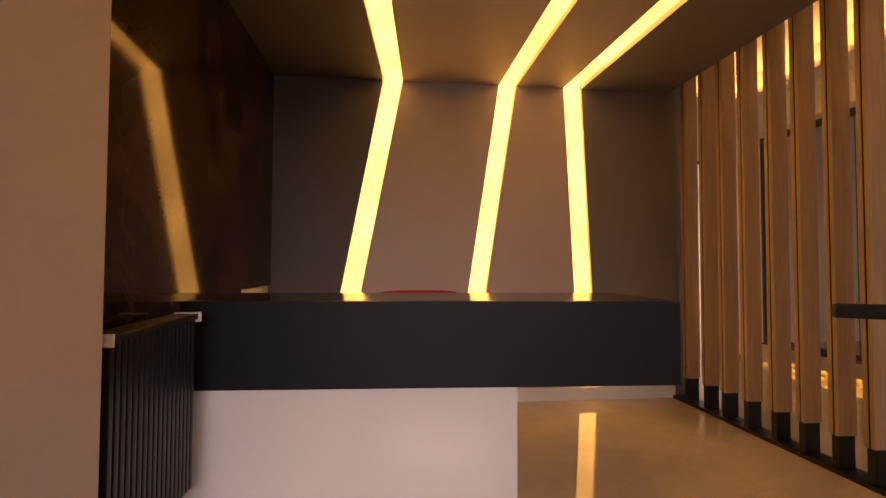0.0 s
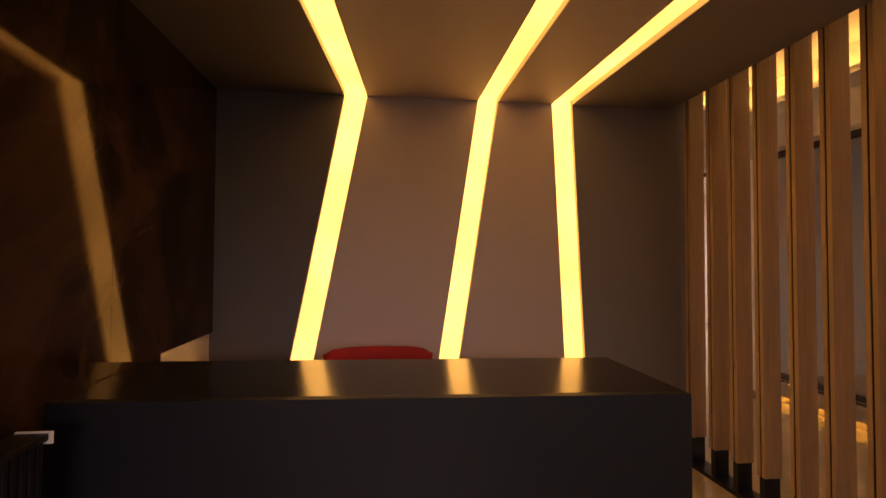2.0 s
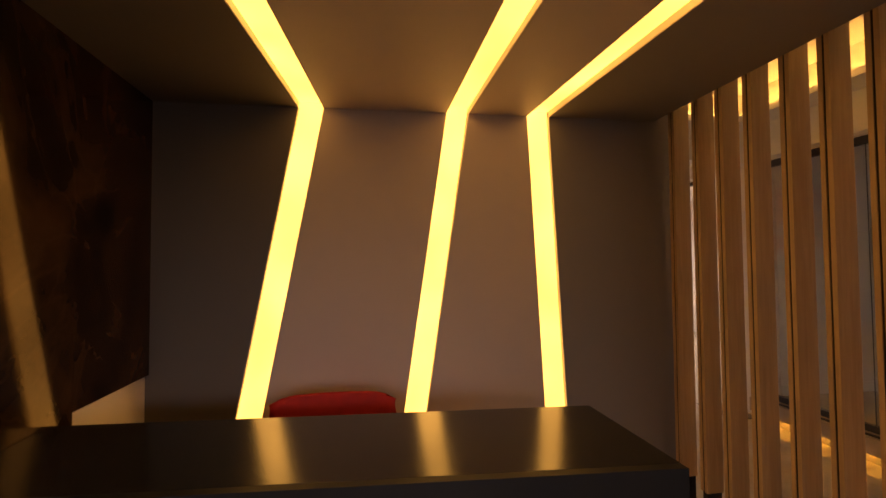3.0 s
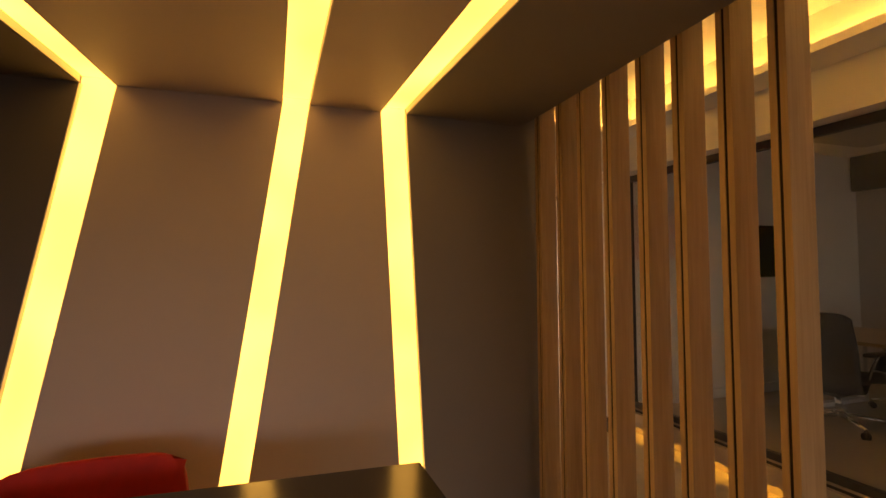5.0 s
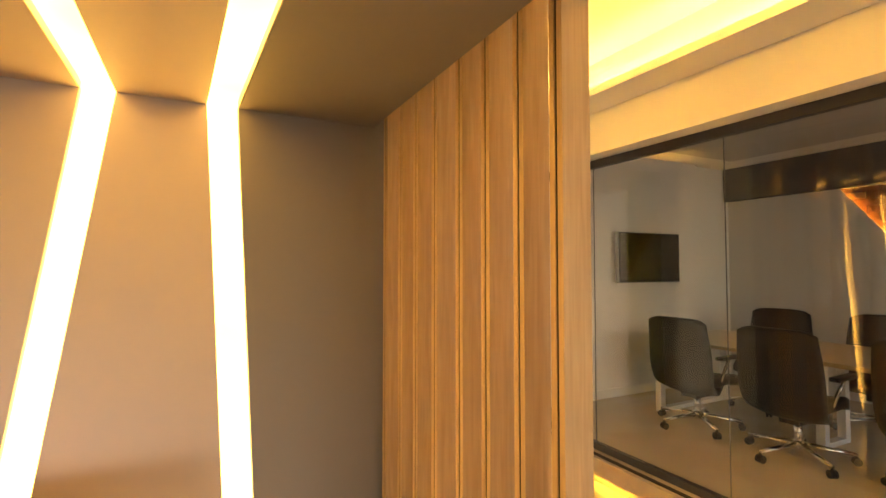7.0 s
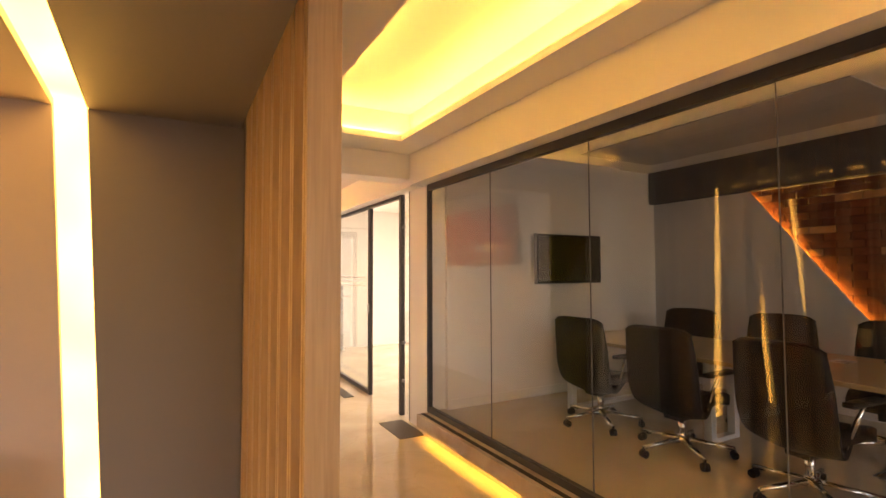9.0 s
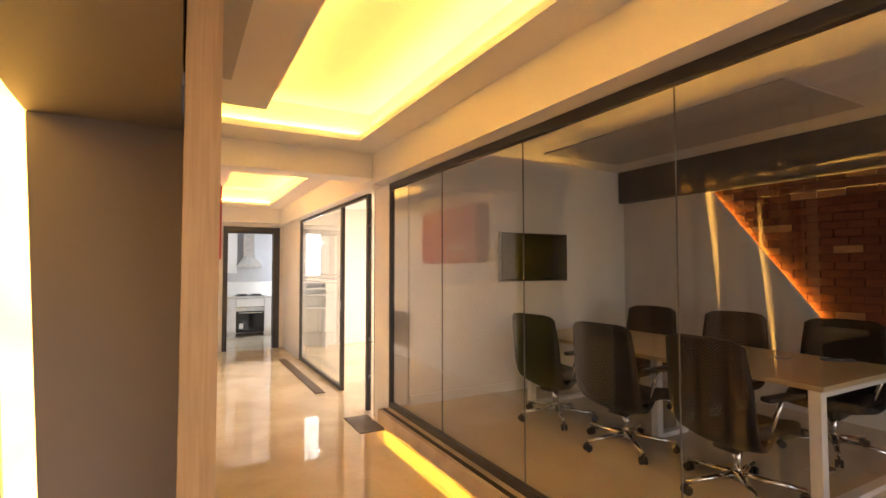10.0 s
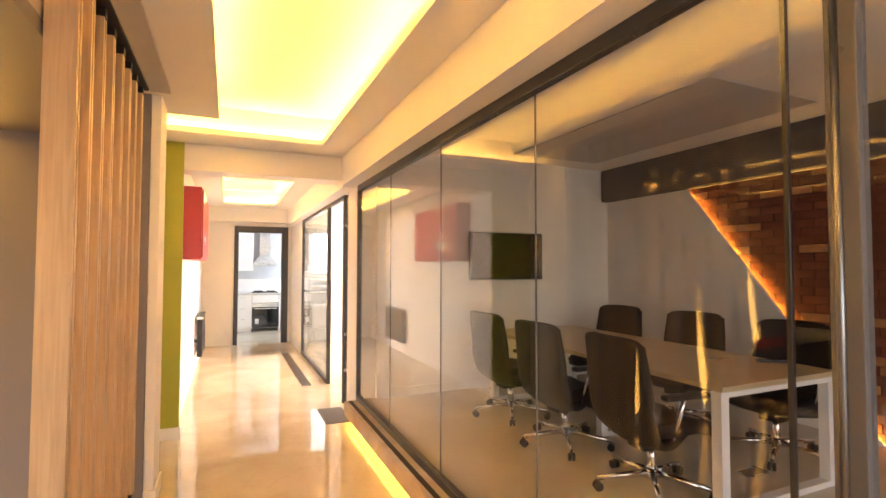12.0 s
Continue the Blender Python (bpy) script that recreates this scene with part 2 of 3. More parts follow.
# ---- mesh helpers ----
def box_bm(x0, x1, y0, y1, z0, z1, bevel=0.0, bm=None):
    bm = bm or bmesh.new()
    made = bmesh.ops.create_cube(bm, size=1.0)["verts"]
    bmesh.ops.scale(bm, vec=(x1 - x0, y1 - y0, z1 - z0), verts=made)
    bmesh.ops.translate(bm, vec=((x0 + x1) / 2, (y0 + y1) / 2, (z0 + z1) / 2), verts=made)
    if bevel:
        edges = list({e for v in made for e in v.link_edges})
        bmesh.ops.bevel(bm, geom=edges, offset=bevel, segments=2, profile=0.7, affect="EDGES")
    return bm


def prism_bm(points, axis, a, b):
    """A flat outline of (u, v) points, drawn out from a to b along axis 0, 1 or 2."""
    bm = bmesh.new()

    def place(u, v, w):
        return [(w, u, v), (u, w, v), (u, v, w)][axis]
    low = [bm.verts.new(place(u, v, a)) for u, v in points]
    high = [bm.verts.new(place(u, v, b)) for u, v in points]
    bm.faces.new(low)
    bm.faces.new(high[::-1])
    for i in range(len(points)):
        j = (i + 1) % len(points)
        bm.faces.new((low[j], low[i], high[i], high[j]))
    bmesh.ops.recalc_face_normals(bm, faces=bm.faces)
    return bm


def rod_bm(p, q, r, r2=None, sides=12, bm=None):
    bm = bm or bmesh.new()
    p, q = Vector(p), Vector(q)
    m = Matrix.Translation((p + q) / 2) @ (q - p).to_track_quat("Z", "Y").to_matrix().to_4x4()
    bmesh.ops.create_cone(bm, cap_ends=True, segments=sides, radius1=r, radius2=r if r2 is None else r2, depth=(q - p).length, matrix=m)
    return bm


def sheet_bm(shape, nu, nv, thick):
    """A bent sheet: shape(u, v) with u, v in 0..1 gives the front; the back lies thick behind it."""
    bm = bmesh.new()
    e = 1e-3
    front, back = [], []
    for i in range(nu + 1):
        for j in range(nv + 1):
            u, v = i / nu, j / nv
            p = Vector(shape(u, v))
            du = Vector(shape(min(u + e, 1), v)) - Vector(shape(max(u - e, 0), v))
            dv = Vector(shape(u, min(v + e, 1))) - Vector(shape(u, max(v - e, 0)))
            k = du.cross(dv)
            k = k.normalized() if k.length > 1e-9 else Vector((0, 0, 1))
            front.append(bm.verts.new(p + k * thick / 2))
            back.append(bm.verts.new(p - k * thick / 2))

    def at(i, j):
        return i * (nv + 1) + j
    for i in range(nu):
        for j in range(nv):
            q = (at(i, j), at(i + 1, j), at(i + 1, j + 1), at(i, j + 1))
            bm.faces.new([front[k] for k in q])
            bm.faces.new([back[k] for k in q[::-1]])
    rim = [at(i, 0) for i in range(nu)] + [at(nu, j) for j in range(nv)] + [at(i, nv) for i in range(nu, 0, -1)] + [at(0, j) for j in range(nv, 0, -1)]
    for a, b in zip(rim, rim[1:] + rim[:1]):
        bm.faces.new((front[a], back[a], back[b], front[b]))
    bmesh.ops.recalc_face_normals(bm, faces=bm.faces)
    return bm


def part(name, bm, mat, parent=None, label="", smooth=False):
    me = bpy.data.meshes.new(name)
    bm.to_mesh(me)
    bm.free()
    me.materials.append(mat)
    if smooth:
        me.shade_smooth()
    ob = new(name, me)
    if parent:
        ob.parent = parent
        ob.matrix_parent_inverse = Matrix.Translation(parent.matrix_basis.translation).inverted() if parent.type == "EMPTY" else Matrix()
    return tagged(ob, label)


def thing(name, at, label, category, group=""):
    """An Empty at the base of a thing; its parts are made in world places."""
    ob = new(name)
    ob.empty_display_size = 0.1
    ob.matrix_basis = Matrix.Translation(at)
    return tagged(ob, label, category, group)


def structure(name, bm, mat, label=""):
    return tagged(part(name, bm, mat), label, kind="structure")


def boxes(*rows):
    bm = bmesh.new()
    for r in rows:
        box_bm(*r, bm=bm)
    return bm


# ---- the setting: reception alcove ----
BACK, CEIL_A, LEFT = 3.556, 2.326, -0.9
GLASS_X, CEIL_C, CONF_Z = 3.873, 2.652, 0.195
# (x at the fold, x at the floor, x at the ceiling's front end, width)
FRONT = 0.4
STRIPS = [(-0.137, -0.577, -0.386, 0.147), (0.714, 0.368, 0.727, 0.139), (1.209, 1.327, 1.344, 0.145)]

structure("floor", boxes((-4.0, 3.9, -3.6, 10.35, -0.12, 0.0), (3.9, 9.2, 4.95, 10.35, -0.12, 0.0), (1.9, 5.2, 10.35, 13.2, -0.12, 0.0)), FLOOR, "polished cream marble floor with soft clouds")

lefts = [LEFT - 0.05] + [s[0] + s[3] for s in STRIPS]
rights = [s[0] for s in STRIPS] + [2.07]
lefts0 = [LEFT - 0.05] + [s[1] + s[3] for s in STRIPS]
rights0 = [s[1] for s in STRIPS] + [2.07]
leftsf = [LEFT - 0.05] + [s[2] + s[3] for s in STRIPS]
rightsf = [s[2] for s in STRIPS] + [2.05]
wall_back = structure("wall_back", box_bm(LEFT - 0.2, 2.07, BACK + 0.062, BACK + 0.16, 0, 2.6), GREY, "grey painted reception wall behind the desk")
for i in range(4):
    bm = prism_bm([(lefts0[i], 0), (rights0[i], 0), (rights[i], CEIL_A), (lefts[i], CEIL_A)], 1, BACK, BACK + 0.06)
    part("panel", bm, (GREY_DIMMED, TAUPE, TAUPE, GREY)[i], wall_back, ("darker grey wall panel, partly dimmed in its colour", "taupe painted wall panel", "taupe painted wall panel", "grey painted wall panel")[i])
structure("ceiling_alcove", box_bm(LEFT - 0.2, 2.03, FRONT, BACK + 0.16, CEIL_A + 0.062, CEIL_A + 0.12), GREY, "grey painted reception ceiling")
for name, which, mat, label in (("ceiling_middle", (1, 2), TAUPE, "taupe painted ceiling between the light slots"), ("ceiling_side_left", (0,), GREY_DIMMED, "darker grey ceiling beside the marble wall, partly dimmed in its colour"), ("ceiling_side_right", (3,), GREY, "grey painted ceiling beside the light slots")):
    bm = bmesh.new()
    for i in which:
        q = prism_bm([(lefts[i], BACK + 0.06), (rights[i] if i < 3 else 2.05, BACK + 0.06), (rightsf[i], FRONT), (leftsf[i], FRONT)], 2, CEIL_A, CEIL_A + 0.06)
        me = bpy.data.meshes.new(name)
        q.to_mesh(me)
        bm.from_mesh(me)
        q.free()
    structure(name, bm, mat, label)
for fold, low, front, w in STRIPS:
    def at_z(z):
        return low + (fold - low) * z / CEIL_A
    lamp = thing("led_strip_light", (low, BACK + 0.03, 0.1), "warm yellow recessed light strip folding from wall to ceiling", "strip light", "reception light strips")
    part("wall_diffuser", prism_bm([(at_z(0.1) + 0.002, 0.1), (at_z(0.1) + w - 0.002, 0.1), (fold + w - 0.002, CEIL_A + 0.038), (fold + 0.002, CEIL_A + 0.038)], 1, BACK + 0.036, BACK + 0.058), STRIP, lamp)
    part("ceiling_diffuser", prism_bm([(fold + 0.002, BACK + 0.034), (fold + w - 0.002, BACK + 0.034), (front + w - 0.002, FRONT + 0.05), (front + 0.002, FRONT + 0.05)], 2, CEIL_A + 0.038, CEIL_A + 0.058), STRIP, lamp)
    for off in (0.0004, w - 0.0044):
        part("wall_slot_side", prism_bm([(at_z(0.1) + off, 0.1), (at_z(0.1) + off + 0.004, 0.1), (at_z(CEIL_A) + off + 0.004, CEIL_A), (at_z(CEIL_A) + off, CEIL_A)], 1, BACK + 0.0015, BACK + 0.035), SLOT, lamp)
        part("ceiling_slot_side", prism_bm([(fold + off, BACK), (fold + off + 0.004, BACK), (front + off + 0.004, FRONT + 0.05), (front + off, FRONT + 0.05)], 2, CEIL_A + 0.0015, CEIL_A + 0.037), SLOT, lamp)
structure("baseboard_back", box_bm(LEFT, 2.07, BACK - 0.016, BACK - 0.001, 0, 0.095, 0.003), WHITE, "white skirting board")

# left side: marble cladding over a white lower wall, and the nearer wall end
structure("wall_left", boxes((LEFT - 0.25, LEFT - 0.02, 1.1, BACK + 0.16, 0, 2.6), (LEFT - 0.019, LEFT - 0.003, 2.88, 3.34, 0, 0.845)), WHITE, "white wall below the marble cladding")
structure("marble_cladding", boxes((LEFT - 0.018, LEFT, 1.2, 2.46, 0.0, CEIL_A), (LEFT - 0.018, LEFT, 2.462, 2.878, 0.0, CEIL_A), (LEFT - 0.018, LEFT, 2.88, BACK - 0.001, 0.85, CEIL_A)), MARBLE, "polished dark brown marble wall cladding")
structure("wall_left_end", box_bm(-1.6, -0.731, -3.6, 1.255, 0, 2.6, 0.004), TAUPE, "taupe painted wall end")
# Unseen wall; its window openings are invented to hold the fill lamps.
structure("wall_behind", boxes((-1.6, -0.6, -3.6, -3.45, 0, 2.9), (1.8, 2.3, -3.6, -3.45, 0, 2.9), (3.7, 4.6, -3.6, -3.45, 0, 2.9), (2.3, 3.7, -3.6, -3.45, 2.25, 2.9), (6.6, 9.2, -3.6, -3.45, 0, 2.9), (4.6, 6.6, -3.6, -3.45, 0, 0.9), (4.6, 6.6, -3.6, -3.45, 2.3, 2.9), (-0.6, 1.8, -3.6, -3.45, 0, 0.06), (-0.6, 1.8, -3.6, -3.45, 2.25, 2.9)), WHITE, "white wall added out of view, with openings for the fill lamps")
structure("ceiling_entry", box_bm(-1.6, 2.03, -3.6, FRONT - 0.002, CEIL_A, CEIL_A + 0.1), CEIL, "white painted entry ceiling")

# the fascia at the alcove ceiling's side and the wall's end beside the slats
structure("fascia_alcove", box_bm(2.032, 2.05, -3.6, BACK, CEIL_A + 0.062, 2.92), TAUPE, "pale grey fascia board")
structure("wall_end_pier", box_bm(2.074, 2.18, 3.59, 3.9, 0, 2.92, 0.003), GREY, "grey painted pier beside the slatted screen")
structure("wall_end", box_bm(2.182, 2.238, 3.60, 3.90, 0, 2.92, 0.003), WHITE, "white wall end beside the slatted screen")
structure("wall_recess", boxes((1.6, 1.75, 3.81, 5.0, 0, 2.92), (1.75, 2.073, 3.81, 3.90, 0, 2.92)), WHITE, "white recess wall")
structure("baseboard_end", boxes((2.182, 2.254, 3.582, 3.598, 0, 0.1), (2.24, 2.254, 3.598, 3.90, 0, 0.1)), WHITE, "white skirting board")

# ---- the setting: corridor ----
structure("ceiling_corridor", boxes(
    (2.05, 2.575, -3.6, 4.0, CEIL_C, CEIL_C + 0.05), (3.437, 3.93, -3.6, 4.494, CEIL_C, CEIL_C + 0.05),
    (1.751, 3.93, 4.494, 4.92, CEIL_C, CEIL_C + 0.05), (1.751, 2.05, 3.901, 4.0, CEIL_C, CEIL_C + 0.05), (2.575, 3.437, -3.6, -1.2, CEIL_C, CEIL_C + 0.05),
    (2.0, 2.57, 5.2, 10.3, CEIL_C, CEIL_C + 0.05), (3.45, 3.93, 5.2, 10.3, CEIL_C, CEIL_C + 0.05),
    (2.57, 3.45, 5.2, 5.8, CEIL_C, CEIL_C + 0.05), (2.57, 3.45, 9.5, 10.3, CEIL_C, CEIL_C + 0.05),
    (2.05, 2.2, -3.6, 3.90, CEIL_C + 0.05, 2.92), (3.56, 3.93, -3.6, 4.58, CEIL_C + 0.05, 2.92), (1.751, 3.93, 4.58, 4.92, CEIL_C + 0.05, 2.92),
    (2.0, 2.46, 5.2, 10.3, CEIL_C + 0.05, 2.92), (3.56, 3.93, 5.2, 10.3, CEIL_C + 0.05, 2.92), (2.46, 3.56, 9.6, 10.3, CEIL_C + 0.05, 2.92),
    (1.6, 4.0, -3.6, 10.3, 2.92, 3.0)), CEIL, "white corridor ceiling with raised trays")
structure("ceiling_border", box_bm(2.19, 2.303, -3.6, 3.47, CEIL_C - 0.022, CEIL_C - 0.002), PANEL, "grey ceiling border set just below the ceiling above the screen")
structure("beam", boxes((2.0, 3.72, 4.92, 5.2, 2.41, 2.92)), WHITE, "white corridor beam")
structure("beam_end", boxes((2.30, 3.86, 10.0, 10.29, 2.385, 2.67)), WHITE, "white beam over the kitchen door")
structure("lintel", boxes((3.71, 3.95, -3.6, 4.92, 2.355, 2.672), (3.72, 3.95, 4.92, 10.3, 2.345, 2.672), (3.72, 3.95, 4.92, 5.2, 2.672, 2.92)), WHITE, "cream painted lintel over the glass wall")
structure("column", box_bm(3.845, 4.05, 4.827, 5.205, 0, 2.345, 0.004), WHITE, "cream painted column between the glass walls")
structure("wall_corridor", boxes((1.9, 2.215, 4.94, 10.3, 0, 2.92)), WHITE, "white corridor wall")
structure("green_panel", box_bm(1.75, 2.276, 4.911, 4.938, 0.1, 2.672), GREEN, "lime green painted wall face")
structure("baseboard_corridor", boxes((1.76, 2.29, 4.896, 4.910, 0, 0.1), (2.217, 2.233, 4.94, 10.27, 0, 0.1), (2.235, 2.755, 10.272, 10.287, 0, 0.1)), WHITE, "white skirting board")
structure("wall_end_corridor", boxes((2.0, 2.84, 10.29, 10.41, 0, 2.9), (3.68, 5.2, 10.29, 10.41, 0, 2.9), (2.84, 3.68, 10.29, 10.41, 2.2, 2.9)), WHITE, "white corridor end wall")

for x0, x1, y0, y1, reach in ((2.575, 3.437, -1.2, 4.494, 0.78), (2.57, 3.45, 5.8, 9.5, 0.0)):
    cove = thing("cove_light", (x1, y1, CEIL_C + 0.05), "warm yellow light strip hidden along the ceiling tray", "cove light", "corridor cove lights")
    part("led_tape", box_bm(x1 + 0.055, x1 + 0.07, y0, y1, CEIL_C + 0.051, CEIL_C + 0.062), COVE, cove)
    part("led_tape", box_bm(x0 - 0.07, x0 - 0.055, y0, y1 - 0.5, CEIL_C + 0.051, CEIL_C + 0.062), COVE, cove)
    part("led_tape", box_bm(x0 - reach, x1, y1 + 0.055, y1 + 0.07, CEIL_C + 0.051, CEIL_C + 0.062), COVE, cove)

# step under the first glass wall
structure("step", boxes((3.79, 3.95, -3.6, 4.8, 0, 0.1), (3.728, 3.95, -3.6, 4.8, 0.1, 0.195), (3.728, 3.74, -3.6, 4.8, 0.075, 0.1)), STONE_STEP, "beige stone step under the glass wall")
structure("step_trim", boxes((3.765, 3.80, -3.6, 4.79, 0.195, 0.199)), DARK, "dark inlay strip in the stone step")
lamp = thing("step_light", (3.75, 2.0, 0.086), "warm yellow light strip under the stone step", "strip light")
part("led_tape", box_bm(3.745, 3.757, -2.0, 4.72, 0.086, 0.098), STEP_LED, lamp)
structure("threshold_plate", boxes((3.55, 3.80, 4.77, 5.30, 0, 0.006)), MAT_BROWN, "dark metal floor plate by the column")
structure("threshold_strip", boxes((3.54, 3.66, 6.42, 8.95, 0, 0.006)), MAT_BROWN, "dark metal floor strip by the glass wall")

# first glass wall
glass_wall = thing("glass_partition", (GLASS_X, 2.0, 0.195), "frameless tinted glass partition in anthracite rails", "glass partition")
part("top_rail", box_bm(3.85, 3.896, -3.4, 4.825, 2.295, 2.354, 0.003), FRAME, glass_wall)
part("bottom_rail", box_bm(3.85, 3.896, -3.4, 4.825, 0.195, 0.243, 0.003), FRAME, glass_wall)
part("end_post", box_bm(3.85, 3.896, 4.797, 4.825, 0.243, 2.295, 0.002), FRAME, glass_wall)
seams = [4.795, 3.778, 2.746, 1.718, 0.69]
for a, b in zip(seams[1:], seams):
    p = part("pane", box_bm(3.868, 3.878, a + 0.002, b - 0.002, 0.244, 2.294), GLASS, glass_wall)
    p.visible_shadow = False
    if a > 0.75:
        part("seam", box_bm(3.8685, 3.8775, a - 0.001, a + 0.001, 0.244, 2.294), SEAL, glass_wall)

# glass door; its post is a solid grey bar in place of a reflected edge
door = thing("glass_door", (GLASS_X, 0.3, 0.195), "glass door with a grey bar for a reflected edge and a long tubular steel handle", "glass door")
part("edge_profile", box_bm(3.866, 3.880, 0.672, 0.685, 0.244, 2.294, 0.004), GUNMETAL, door, "dark steel edge profile")
part("post", box_bm(3.855, 3.895, 0.524, 0.586, 0.244, 2.294, 0.004), REFLECTION_BAR, door)
part("handle", rod_bm((3.828, 0.552, 0.6), (3.828, 0.552, 2.16), 0.008, sides=16), SATIN, door, "tubular steel handle", True)
for z in (0.75, 2.0):
    part("standoff", rod_bm((3.828, 0.552, z), (3.856, 0.552, z), 0.006), CHROME, door)
for a, b in ((0.588, 0.67), (-3.4, 0.522)):
    p = part("pane", box_bm(3.868, 3.878, a, b, 0.244, 2.294), GLASS, door)
    p.visible_shadow = False

# second glass wall with an open doorway
glass_two = thing("office_glass_partition", (GLASS_X, 7.5, 0), "glass office partition in a black frame with an open doorway", "glass partition")
for y0, y1 in ((5.208, 5.238), (5.44, 5.50), (6.41, 6.47), (8.80, 8.84)):
    part("mullion", box_bm(3.85, 3.896, y0, y1, 0.0, 2.344, 0.003), FRAME, glass_two)
part("top_rail", box_bm(3.8505, 3.8955, 5.50, 8.80, 2.305, 2.343, 0.003), FRAME, glass_two)
part("bottom_rail", box_bm(3.8505, 3.8955, 6.47, 8.80, 0.0, 0.05, 0.003), FRAME, glass_two)
for a, b in ((6.472, 7.63), (7.634, 8.798), (5.24, 5.438)):
    p = part("pane", box_bm(3.868, 3.878, a, b, 0.051, 2.304), CLEAR, glass_two)
    p.visible_shadow = False
for z in (1.325, 1.38, 1.435):
    part("stripe", box_bm(3.8665, 3.8678, 6.6, 8.7, z, z + 0.01), PLASTIC, glass_two, "frosted stripe")
for z in (0.35, 0.75, 1.98):
    part("hinge", box_bm(3.86, 3.886, 5.40, 5.438, z, z + 0.03, 0.003), SATIN, glass_two)
part("lock", box_bm(3.835, 3.85, 6.42, 6.46, 1.0, 1.12, 0.003), STEEL, glass_two)
structure("wall_office", boxes((3.845, 3.96, 8.842, 10.29, 0, 2.344), (9.0, 9.15, 4.95, 10.3, 0, 2.9), (3.96, 4.22, 10.15, 10.29, 0, 2.9), (4.57, 9.15, 10.15, 10.29, 0, 2.9), (4.22, 4.57, 10.15, 10.29, 0, 1.35), (4.22, 4.57, 10.15, 10.29, 2.25, 2.9)), WHITE, "white office walls")
structure("ceiling_office", box_bm(3.95, 9.15, 4.95, 10.3, 2.75, 2.85), CEIL, "white office ceiling")

# ---- the setting: meeting room ----
structure("floor_meeting", box_bm(3.95, 7.5, -3.6, 4.95, 0.0, CONF_Z), FLOOR_B, "beige stone floor of the raised meeting room")
structure("wall_tv", boxes((4.05, 6.45, 4.785, 4.95, CONF_Z, 2.9), (6.45, 7.4, 4.85, 4.95, CONF_Z, 2.9), (3.95, 4.05, 4.83, 4.95, CONF_Z, 2.9)), WHITE, "white meeting room wall")
structure("ceiling_meeting", boxes((3.95, 7.5, -3.6, 4.95, 2.76, 2.86)), CEIL, "white meeting room ceiling")
structure("ceiling_panel", box_bm(5.48, 6.61, 2.08, 4.45, 2.749, 2.758, 0.003), PANEL, "grey flush ceiling panel over the meeting table")
structure("baseboard_meeting", box_bm(4.05, 6.45, 4.77, 4.784, CONF_Z, CONF_Z + 0.09), WHITE, "white skirting board")
TOP, SLOPE = 3.625, 1.30
foot = TOP - (2.321 - CONF_Z) / SLOPE
structure("wall_curtain_side", prism_bm([(4.85, CONF_Z), (4.85, 2.76), (-3.6, 2.76), (-3.6, 2.36), (TOP + 0.03, 2.36), (foot, CONF_Z)], 0, 7.145, 7.17), CURTAIN, "pale wall with a slanted edge over brickwork")
structure("pelmet", box_bm(7.03, 7.143, -3.4, 4.83, 2.36, 2.758, 0.003), PELMET, "dark grey pelmet along the ceiling")
brick_wall = structure("wall_brick", box_bm(7.23, 7.35, -3.6, 4.9, CONF_Z, 2.8), MORTAR, "red brick wall with mortar joints, lit along a slant")
lamp = thing("slant_light", (7.18, TOP, 2.3), "orange light strip along the slanted edge of the brickwork", "strip light")
part("led_tape", prism_bm([(TOP + 0.03, 2.31), (TOP + 0.045, 2.31), (foot + 0.025, CONF_Z + 0.002), (foot + 0.01, CONF_Z + 0.002)], 0, 7.173, 7.185), BRICK_LED, lamp)

# ---- the setting: kitchen ----
structure("wall_kitchen", boxes((2.0, 5.2, 12.8, 12.95, 0, 2.7), (1.9, 2.0, 10.41, 12.95, 0, 2.7), (5.1, 5.2, 10.41, 12.95, 0, 2.7)), WHITE, "white kitchen walls")
structure("ceiling_kitchen", box_bm(1.9, 5.2, 10.41, 12.95, 2.7, 2.8), CEIL, "white kitchen ceiling")
frame_k = tagged(new("door_frame"), "black door frame standing open to the kitchen", "door frame")
frame_k.matrix_basis = Matrix.Translation((3.25, 10.3, 0))
part("jamb", box_bm(2.76, 2.84, 10.25, 10.43, 0, 2.32, 0.006), FRAME, frame_k)
part("jamb", box_bm(3.65, 3.767, 10.25, 10.43, 0, 2.32, 0.006), FRAME, frame_k)
part("head", box_bm(2.84, 3.65, 10.251, 10.429, 2.2, 2.319, 0.006), FRAME, frame_k)



